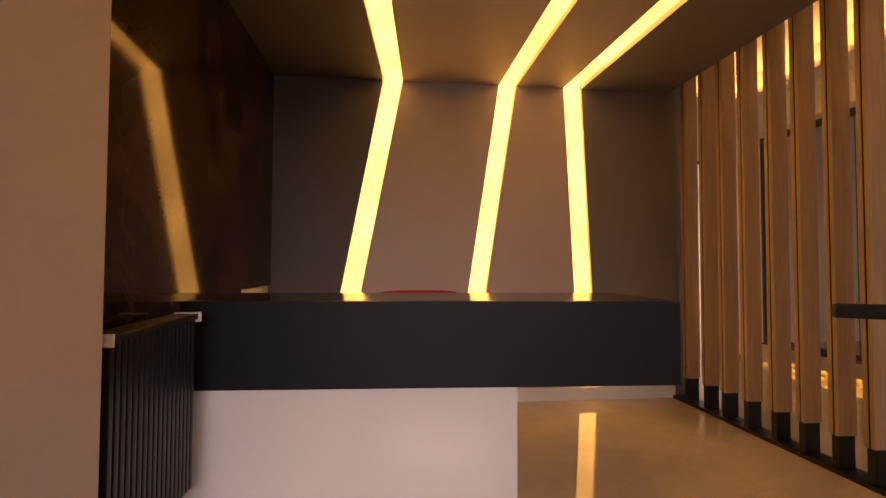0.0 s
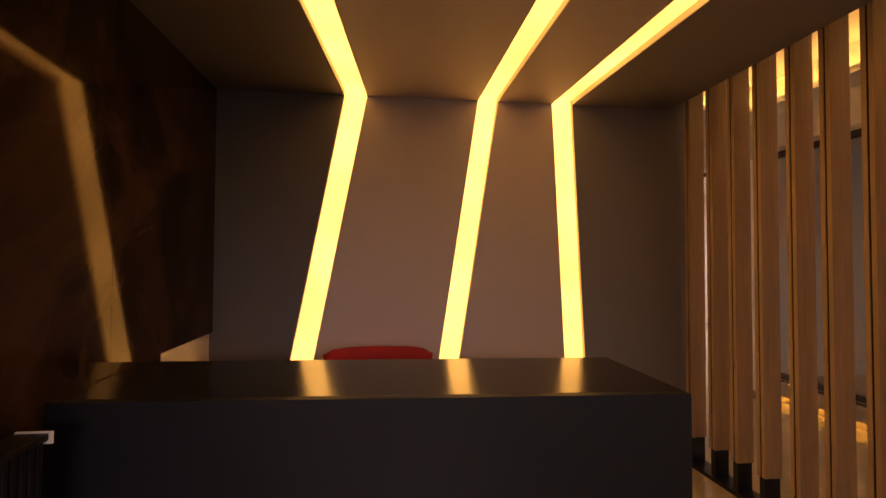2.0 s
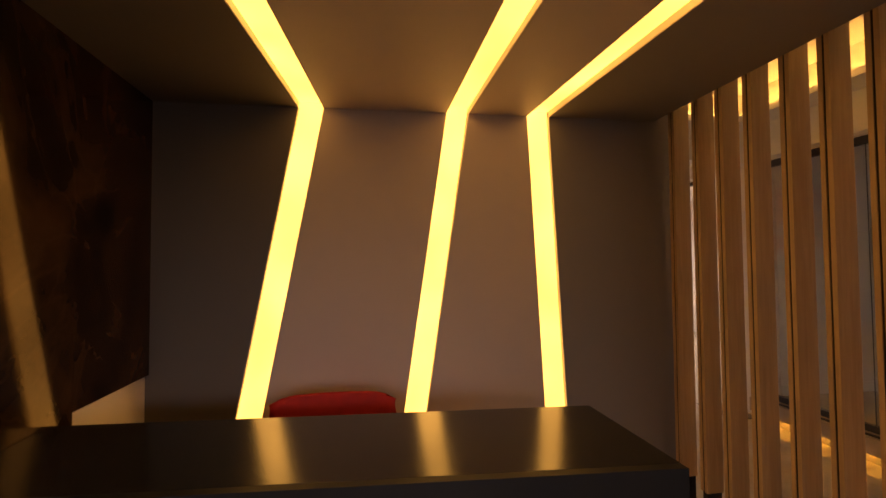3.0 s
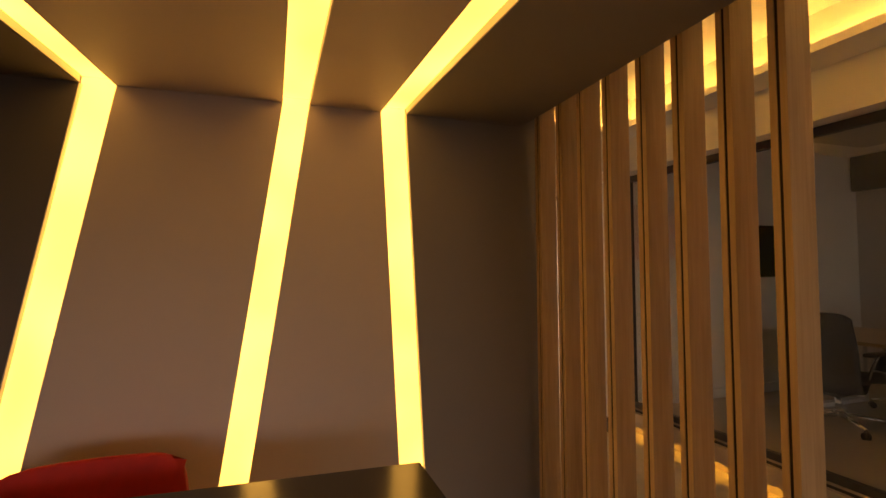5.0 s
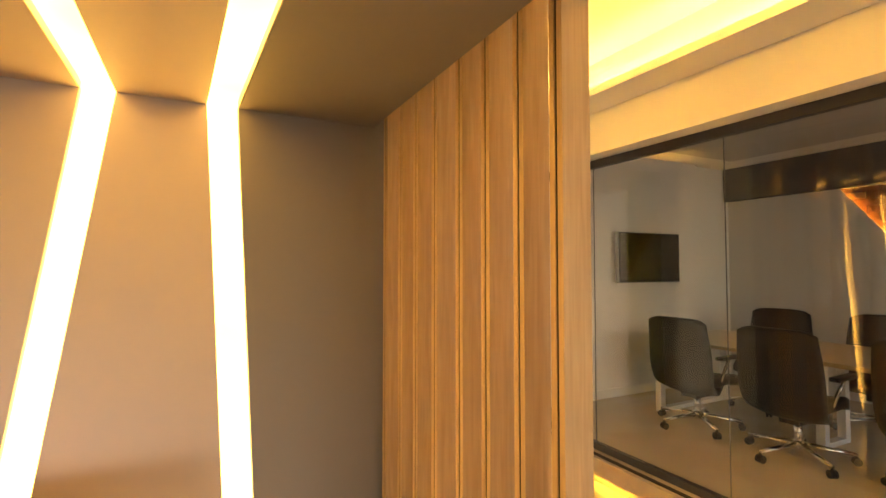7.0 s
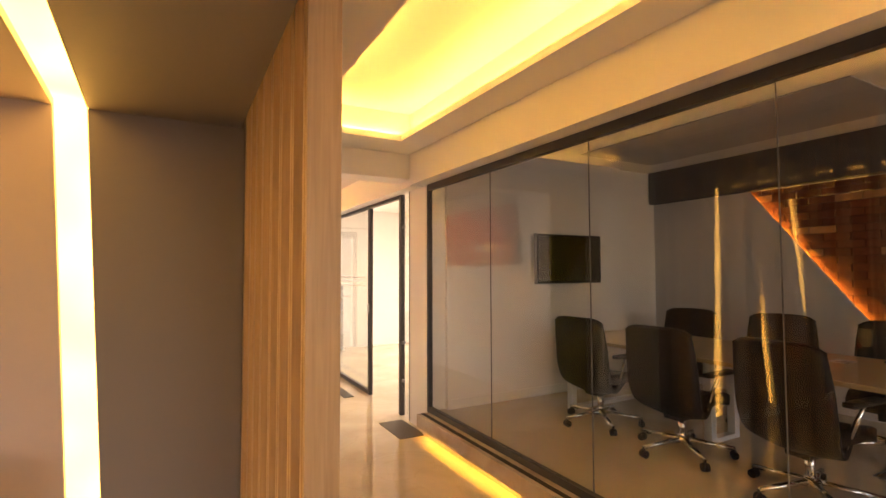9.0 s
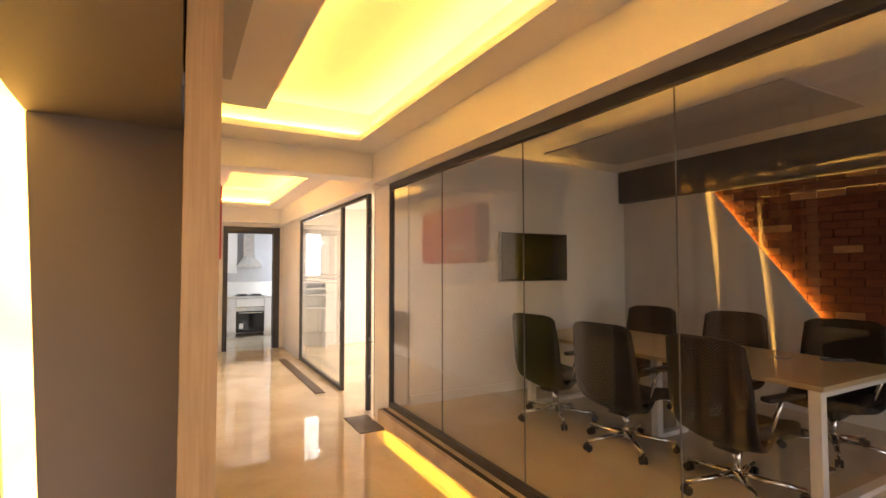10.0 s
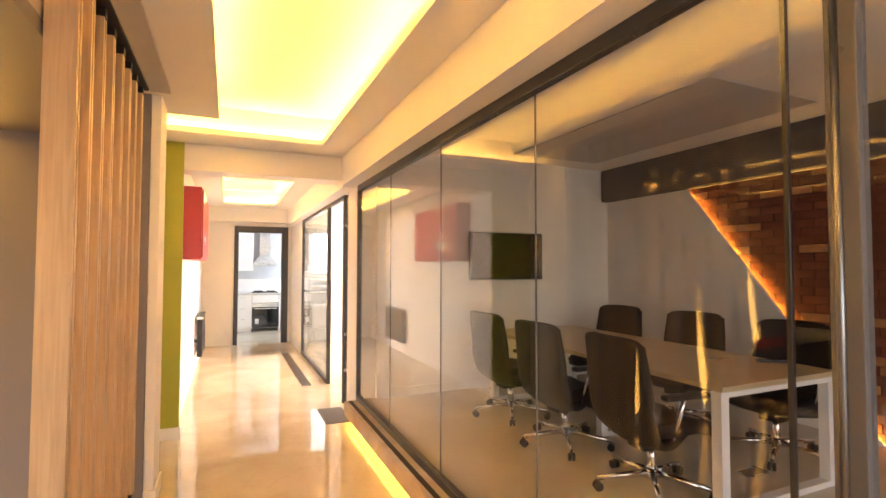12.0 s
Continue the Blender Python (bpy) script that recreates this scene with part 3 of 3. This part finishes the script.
# ---- things: reception ----
def reception_desk():
    def skew(bm):
        for v in bm.verts:
            v.co.y += (1.155 - v.co.x) * 0.045
        return bm
    d = thing("reception_desk", (0.1, 2.3, 0), "charcoal laminate reception desk over a white front panel", "reception desk")
    part("top", skew(box_bm(LEFT + 0.004, 1.155, 2.048, 2.647, 0.80, 0.84, 0.0012)), DESK, d)
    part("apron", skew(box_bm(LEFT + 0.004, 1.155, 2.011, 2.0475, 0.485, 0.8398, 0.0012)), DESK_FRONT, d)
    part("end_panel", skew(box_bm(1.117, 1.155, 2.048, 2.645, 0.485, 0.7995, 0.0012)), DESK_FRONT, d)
    part("underside", skew(box_bm(LEFT + 0.004, 1.116, 2.052, 2.34, 0.486, 0.504)), DESK, d)
    part("front_panel", skew(box_bm(LEFT + 0.006, 0.455, 2.02, 2.052, 0.0, 0.4845, 0.002)), LACQUER, d, "white lacquered front panel")
    part("side_panel", skew(box_bm(0.415, 0.453, 2.053, 2.63, 0.0, 0.4855, 0.002)), LACQUER, d, "white lacquered side panel")


reception_desk()


def slatted_screen():
    ys = [3.401, 3.186, 3.001, 2.806, 2.592, 2.405, 2.212, 2.035]
    s = thing("slatted_screen", (2.11, 2.7, 0), "upright light oak slats on black feet and a rail", "slatted screen")
    part("base_rail", box_bm(2.05, 2.17, 1.96, 3.55, 0.0, 0.022, 0.002), BLACK, s)
    # Solid black bar put where the gap above the slats is only dark.
    part("top_rail", box_bm(2.054, 2.186, 1.96, 3.45, 2.625, CEIL_C - 0.002, 0.002), BLACK, s)
    for y in ys:
        half, x0, x1, z0, z1 = 0.027, 2.061, 2.159, 0.18, 2.585
        # cross-section with a narrow groove along both edges
        g, deep = 0.0055, 0.006
        outline = [(x0, y - half), (x1, y - half), (x1, y - g), (x1 - deep, y - g), (x1 - deep, y + g), (x1, y + g), (x1, y + half),
                   (x0, y + half), (x0, y + g), (x0 + deep, y + g), (x0 + deep, y - g), (x0, y - g)]
        slat = part("slat", prism_bm(outline, 2, z0, z1), OAK, s)
        part("groove_strip", boxes((x0 + 0.0035, x0 + deep + 0.001, y - g, y + g, z0 + 0.001, z1 - 0.001), (x1 - deep - 0.001, x1 - 0.0035, y - g, y + g, z0 + 0.001, z1 - 0.001)), DARK, slat)
        part("foot", box_bm(x0 + 0.008, x1 - 0.006, y - 0.02, y + 0.02, 0.022, z0, 0.002), BLACK, s)
        part("bracket", box_bm(x0 + 0.03, x1 + 0.003, y - 0.02, y + 0.02, z1, 2.6245, 0.002), BLACK, s)


slatted_screen()


def panel_radiator(name, x, y0, y1, z0, z1, face, label, n):
    """A black upright-tube radiator on a wall; face is +1 where it looks along +x."""
    r = thing(name, (x, (y0 + y1) / 2, z0), label, "radiator")
    pitch = (y1 - y0) / n
    for i in range(n):
        y = y0 + (i + 0.5) * pitch
        part("tube", box_bm(x - 0.035, x + 0.035, y - pitch * 0.36, y + pitch * 0.36, z0, z1 - 0.02, 0.006), BLACK, r)
    for z in (z0 + 0.03, z1 - 0.06):
        part("header", box_bm(x - 0.02, x + 0.02, y0, y1, z - 0.02, z + 0.02, 0.004), BLACK, r)
    part("top_grille", box_bm(x - 0.042, x + 0.042, y0 - 0.004, y1 + 0.004, z1 - 0.02, z1, 0.004), BLACK, r)
    for y in (y0 - 0.012, y1 + 0.004):
        part("end_cap", box_bm(x - 0.045, x + 0.05, y, y + 0.008, z1 - 0.03, z1 + 0.004, 0.002), PLASTIC, r, "white end cap")
    back = x - face * 0.035
    for y in (y0 + 0.15, y1 - 0.15):
        part("bracket", box_bm(min(back, back - face * 0.05), max(back, back - face * 0.05), y - 0.02, y + 0.02, z0 + 0.2, z0 + 0.24), BLACK, r)


panel_radiator("radiator", LEFT + 0.09, 1.365, 1.915, 0.19, 0.81, 1, "black tubular radiator with white end caps below the marble", 18)


def swivel_chair(name, mat, label, category, high, wide=1.0, group="", curl=0.06):
    """An office chair that looks along +x, at the origin: bent shell back, seat, arms, five-star foot on castors."""
    c = thing(name, (0, 0, 0), label, category, group)

    knots = [(0.10, 0.325, 0.16), (-0.07, 0.295, 0.215), (-0.20, 0.35, 0.255), (-0.265, 0.50, 0.27), (-0.295, 0.69, 0.266), (-0.315, 0.84, 0.254), (-0.33, 0.93, 0.246)]

    def back(u, v):
        f = min(v, 0.9999) * (len(knots) - 1)
        k, f = int(f), f - int(f)
        f0, f1, f2, f3 = (knots[min(max(k + d, 0), len(knots) - 1)] for d in (-1, 0, 1, 2))
        x, z, w = (0.5 * (2 * b + (c2 - a) * f + (2 * a - 5 * b + 4 * c2 - d) * f * f + (3 * b - a - 3 * c2 + d) * f ** 3) for a, b, c2, d in zip(f0, f1, f2, f3))
        q = 2 * u - 1
        z = z if z < 0.35 else 0.35 + (z - 0.35) * (high - 0.35) / 0.58
        return (x + curl * q * q * min(1, v * 1.6), q * w * wide, z + 0.05 * q * q * (1 - v) ** 2 - 0.04 * abs(q) ** 9 * v ** 8 + 0.006 * (1 - q * q) * v)

    def seat(u, v):
        q = 2 * u - 1
        return (-0.21 + 0.47 * v, q * 0.235 * wide * (1 - 0.12 * v * v), 0.405 + 0.02 * q * q - 0.05 * max(v - 0.7, 0) ** 2 * 8)
    part("backrest", sheet_bm(back, 14, 24, 0.04), mat, c, smooth=True)
    part("seat", sheet_bm(seat, 10, 10, 0.075), mat, c, smooth=True)
    for s in (-1, 1):
        arm = part("armrest", box_bm(-0.17, 0.13, s * 0.29 - 0.03, s * 0.29 + 0.03, 0.61, 0.64, 0.012), BLACK, c, smooth=True)
        part("arm_post", rod_bm((-0.03, s * 0.2, 0.36), (-0.03, s * 0.29, 0.61), 0.014), CHROME, c, "chrome arm post", True)
    part("tilt_box", box_bm(-0.12, 0.1, -0.07, 0.07, 0.255, 0.32, 0.015), BLACK, c)
    part("gas_column", rod_bm((0, 0, 0.1), (0, 0, 0.27), 0.027, sides=16), CHROME, c, "chrome column", True)
    hub = part("hub", rod_bm((0, 0, 0.075), (0, 0, 0.13), 0.045, 0.035, sides=16), CHROME, c, smooth=True)
    for k in range(5):
        a = math.radians(72 * k + 20)
        ca, sa = math.cos(a), math.sin(a)
        part("spoke", rod_bm((0.03 * ca, 0.03 * sa, 0.1), (0.335 * ca, 0.335 * sa, 0.072), 0.023, 0.014, 10), CHROME, c, "chrome spoke", True)
        wheel = bmesh.new()
        for o in (-0.014, 0.014):
            rod_bm((0.33 * ca - (o + 0.009) * sa, 0.33 * sa + (o + 0.009) * ca, 0.027), (0.33 * ca - (o - 0.009) * sa, 0.33 * sa + (o - 0.009) * ca, 0.027), 0.027, sides=14, bm=wheel)
        rod_bm((0.33 * ca, 0.33 * sa, 0.02), (0.33 * ca, 0.33 * sa, 0.08), 0.009, bm=wheel)
        part("castor", wheel, BLACK, c)
    return c


red = swivel_chair("reception_chair", RED, "red fabric swivel chair behind the reception desk", "office chair", 0.825, 1.12, curl=0.025)
red.matrix_basis = pose(0.11, 2.76, 0, 0, 0, -88)

# ---- things: meeting room ----
def meeting_table():
    t = thing("meeting_table", (5.54, 3.05, CONF_Z), "long pale oak meeting table on white steel loop legs", "table")
    part("tabletop", box_bm(5.06, 6.11, 1.735, 4.30, 0.863, 0.893, 0.003), OAK_Y, t)
    for y, x0, x1 in ((1.785, 5.075, 6.095), (3.02, 5.36, 5.72), (4.22, 5.075, 6.095)):
        part("loop_leg", boxes((x0, x0 + 0.06, y - 0.03, y + 0.03, CONF_Z, 0.862), (x1 - 0.06, x1, y - 0.03, y + 0.03, CONF_Z, 0.862),
                               (x0 + 0.06, x1 - 0.06, y - 0.03, y + 0.03, CONF_Z, CONF_Z + 0.035), (x0 + 0.06, x1 - 0.06, y - 0.03, y + 0.03, 0.827, 0.862)), LACQUER, t, "white steel loop leg")
    part("cable_flap", box_bm(5.69, 5.85, 2.25, 2.37, 0.893, 0.897, 0.001), STEEL, t, "steel cable flap")


meeting_table()


def floor_socket():
    f = thing("floor_socket", (5.81, 2.085, CONF_Z), "steel socket box set in the beige stone floor", "floor socket")
    part("socket_frame", boxes((5.70, 5.92, 2.03, 2.042, CONF_Z, CONF_Z + 0.005), (5.70, 5.92, 2.128, 2.14, CONF_Z, CONF_Z + 0.005),
                               (5.70, 5.712, 2.042, 2.128, CONF_Z, CONF_Z + 0.005), (5.908, 5.92, 2.042, 2.128, CONF_Z, CONF_Z + 0.005)), STEEL, f)
    part("lid", box_bm(5.714, 5.906, 2.044, 2.126, CONF_Z, CONF_Z + 0.003, 0.001), MAT_BROWN, f, "bronze lid")


floor_socket()
remote = tagged(part("remote_control", box_bm(-0.095, 0.095, -0.024, 0.024, 0.0, 0.016, 0.004), BLACK), "black remote control lying on the pale oak table", "remote control")
remote.matrix_basis = pose(6.005, 2.065, 0.8935, 0, 0, -40)
chair = swivel_chair("meeting_chair", LEATHER, "black leather meeting chair on a chrome five-star foot", "office chair", 0.93, 1.0, "chairs round the table")
chair.matrix_basis = pose(5.02, 3.78, CONF_Z, 0, 0, 4)
for x, y, a in ((5.01, 2.99, 3), (5.01, 2.17, -5), (6.1, 3.80, 188), (6.2, 2.99, 190), (6.24, 2.2, 187)):
    copy_thing(chair, pose(x, y, CONF_Z, 0, 0, a))


def wall_tv():
    t = thing("television", (5.55, 4.72, 1.6), "black flat television on a wall bracket", "television")
    part("casing", box_bm(5.082, 6.014, 4.69, 4.733, 1.389, 1.915, 0.006), BLACK, t)
    part("screen", box_bm(5.097, 5.999, 4.687, 4.6895, 1.41, 1.9), SCREEN, t)
    part("bezel", boxes((5.075, 5.0815, 4.686, 4.733, 1.382, 1.92), (5.0815, 6.02, 4.686, 4.733, 1.382, 1.3885)), SATIN, t, "silver bezel")
    part("bracket", box_bm(5.4, 5.75, 4.733, 4.785, 1.5, 1.75, 0.003), STEEL, t)


wall_tv()

# ---- things: corridor and kitchen ----
cab = thing("fire_hose_cabinet", (2.34, 6.3, 1.6), "red enamelled hose cabinet fixed to the corridor wall", "wall cabinet")
part("body", box_bm(2.216, 2.395, 5.6, 7.15, 1.6, 2.36, 0.006), RED_PAINT, cab)
part("door", box_bm(2.396, 2.41, 5.62, 7.13, 1.62, 2.34, 0.004), RED_PAINT, cab)
part("knob", rod_bm((2.41, 5.72, 1.78), (2.435, 5.72, 1.78), 0.022), PLASTIC, cab, "white knob")
part("plate", box_bm(2.4105, 2.413, 5.9, 6.3, 1.78, 1.86), PLASTIC, cab, "white plate")
panel_radiator("corridor_radiator", 2.29, 7.95, 8.95, 0.2, 0.78, 1, "black tubular radiator on the corridor wall", 14)
pipe = tagged(part("pipe", rod_bm((2.27, 9.4, 2.66), (2.27, 9.4, 2.25), 0.03, sides=14), WHITE, smooth=True), "white painted pipe stub under the corridor ceiling", "pipe")

# daylight window and shelf in the office end wall
win = structure("window_1", boxes((4.22, 4.57, 10.17, 10.2, 1.35, 1.39), (4.22, 4.57, 10.17, 10.2, 2.21, 2.25), (4.22, 4.25, 10.17, 10.2, 1.39, 2.21), (4.54, 4.57, 10.17, 10.2, 1.39, 2.21)), PLASTIC, "white framed office window")
structure("backdrop_window", box_bm(4.22, 4.57, 10.25, 10.27, 1.35, 2.25), DAYLIGHT, "bright overcast daylight outside the window")
shelf = thing("office_shelf", (4.5, 10.0, 0), "white shelf unit below the office window", "shelf")
for z in (0.75, 1.0, 1.12, 1.24):
    part("board", box_bm(4.15, 4.6, 9.85, 10.148, z, z + 0.025, 0.002), LACQUER, shelf)
for x in (4.15, 4.575):
    part("side", box_bm(x, x + 0.025, 9.852, 10.148, 0, 1.2405), LACQUER, shelf)

# Added bulb for the bright spot mirrored in the floor; no lamp is seen.
glint_bulb = thing("spotlight", (4.53, 10.1, 2.05), "small bulb added for the glint mirrored in the floor", "spotlight")
part("housing", rod_bm((4.53, 10.15, 2.05), (4.53, 10.09, 2.04), 0.028, sides=16), PLASTIC, glint_bulb, smooth=True)
part("bulb", rod_bm((4.53, 10.089, 2.04), (4.53, 10.085, 2.0395), 0.022, sides=16), BULB, glint_bulb, "glowing bulb")

# slim stand with an arm beside the entry
stand = thing("arm_stand", (1.085, 0.546, 0), "slim black stand with a horizontal arm", "stand")
part("base", rod_bm((1.085, 0.546, 0), (1.085, 0.546, 0.015), 0.13, sides=28), BLACK, stand)
part("pole", rod_bm((1.085, 0.546, 0.015), (1.085, 0.546, 0.965), 0.018), BLACK, stand, smooth=True)
part("arm", rod_bm((1.085, 0.546, 0.917), (0.474, 0.601, 0.935), 0.016, 0.009), BLACK, stand, smooth=True)


def kitchen():
    y0, y1 = 12.2, 12.79
    for x0, x1, kind in ((2.03, 2.78, 0), (2.78, 3.18, 1), (3.78, 4.53, 0)):
        u = thing("kitchen_base_unit", ((x0 + x1) / 2, y0, 0), "white kitchen base unit under the worktop", "kitchen cabinet", "kitchen units")
        part("body", box_bm(x0 + 0.001, x1 - 0.001, y0, y1, 0.1, 0.86), LACQUER, u)
        part("plinth", box_bm(x0 + 0.001, x1 - 0.001, y0 + 0.05, y1, 0, 0.1), LACQUER, u)
        rows = ((0.11, 0.35), (0.36, 0.6), (0.61, 0.85)) if kind else ((0.11, 0.85),)
        for z0, z1 in rows:
            f = part("drawer_front" if kind else "door", box_bm(x0 + 0.004, x1 - 0.004, y0 - 0.02, y0 - 0.001, z0, z1, 0.003), LACQUER, u)
            part("handle", box_bm((x0 + x1) / 2 - 0.06, (x0 + x1) / 2 + 0.06, y0 - 0.045, y0 - 0.03, z1 - 0.06, z1 - 0.05), STEEL, f)
    o = thing("oven", (3.48, y0, 0.1), "black built-in oven with a steel handle under the hob", "oven")
    part("body", box_bm(3.182, 3.778, y0, y1, 0.1, 0.86), BLACK, o)
    part("door", box_bm(3.186, 3.774, y0 - 0.02, y0 - 0.001, 0.13, 0.56, 0.004), SCREEN, o)
    part("control_panel", box_bm(3.186, 3.774, y0 - 0.02, y0 - 0.001, 0.57, 0.66, 0.003), STEEL, o, "steel control strip")
    part("filler_panel", box_bm(3.186, 3.774, y0 - 0.02, y0 - 0.001, 0.67, 0.855, 0.003), LACQUER, o)
    part("handle", box_bm(3.23, 3.73, y0 - 0.06, y0 - 0.045, 0.53, 0.545), STEEL, o)
    part("label", box_bm(3.25, 3.33, y0 - 0.0225, y0 - 0.0205, 0.18, 0.30), PLASTIC, o)
    tagged(part("worktop", box_bm(2.03, 4.53, y0 - 0.03, y1, 0.861, 0.90, 0.004), WORKTOP), "pale stone kitchen worktop", "worktop")
    h = thing("gas_hob", (3.48, 12.6, 0.9), "black gas hob with cast grates on the worktop", "hob")
    part("plate", box_bm(3.19, 3.77, 12.25, 12.73, 0.901, 0.91), BLACK, h)
    for x in (3.33, 3.63):
        for y in (12.37, 12.61):
            part("grate", boxes((x - 0.1, x + 0.1, y - 0.006, y + 0.006, 0.925, 0.94), (x - 0.006, x + 0.006, y - 0.1, y + 0.1, 0.925, 0.94), (x - 0.1, x - 0.09, y - 0.006, y + 0.006, 0.91, 0.94), (x + 0.09, x + 0.1, y - 0.006, y + 0.006, 0.91, 0.94)), BLACK, h)
            part("burner", rod_bm((x, y, 0.91), (x, y, 0.925), 0.04), BLACK, h)
    e = thing("extractor_hood", (3.48, 12.75, 1.5), "steel chimney hood over the hob", "cooker hood")
    bm = bmesh.new()
    r = [[(3.21, y1), (3.75, y1), (3.75, 12.35), (3.21, 12.35)], [(3.36, y1), (3.6, y1), (3.6, 12.55), (3.36, 12.55)]]
    rings = [[bm.verts.new((x, y, z)) for x, y in r[k]] for z, k in ((1.55, 0), (1.60, 0), (1.80, 1), (2.68, 1))]
    for a, b in zip(rings, rings[1:]):
        for i in range(4):
            bm.faces.new((a[i], a[(i + 1) % 4], b[(i + 1) % 4], b[i]))
    bm.faces.new(rings[0])
    bm.faces.new(rings[-1][::-1])
    bmesh.ops.recalc_face_normals(bm, faces=bm.faces)
    part("canopy", bm, STEEL, e)
    w = thing("kitchen_wall_unit", (2.73, 12.55, 1.5), "white kitchen wall cabinet", "kitchen cabinet")
    part("body", box_bm(2.41, 3.21, 12.45, y1, 1.42, 2.33, 0.002), LACQUER, w)
    for x0, x1 in ((2.413, 2.808), (2.812, 3.207)):
        part("door", box_bm(x0, x1, 12.43, 12.449, 1.423, 2.327, 0.003), LACQUER, w)


kitchen()


structure("splashback", boxes((2.03, 5.09, 12.788, 12.797, 1.22, 2.4)), TILE, "grey tiled kitchen splashback")


# ---- brickwork, piece by piece ----
def bricks():
    shapes = {}

    def mesh(w, mat):
        if mat not in shapes:
            bm = box_bm(-0.02, 0.0, -w / 2, w / 2, -0.033, 0.033, 0.004)
            me = bpy.data.meshes.new("brick")
            bm.to_mesh(me)
            bm.free()
            me.materials.append(mat)
            shapes[mat] = me
        return shapes[mat]
    rest = bmesh.new()
    row, z = 0, CONF_Z + 0.035
    while z < 2.40:
        y = 4.0 - (0.11 if row % 2 else 0.0)
        edge = foot + (z - CONF_Z) / SLOPE + 0.12
        while y > -1.6:
            if y - 0.1 < edge:
                out = 0.022 if random.random() < 0.07 else random.uniform(0, 0.004)
                if y > 1.15:
                    ob = new("brick", mesh(0.213, PALE_BRICK if out > 0.01 else BRICK))
                    ob.location = (7.23 - out, y, z)
                    ob.parent = brick_wall
                else:
                    box_bm(7.21 - out, 7.23 - out, y - 0.105, y + 0.105, z - 0.033, z + 0.033, bm=rest)
            y -= 0.22
        row, z = row + 1, z + 0.073
    tagged(part("bricks", rest, BRICK, brick_wall), "red bricks", kind="stuff")


bricks()
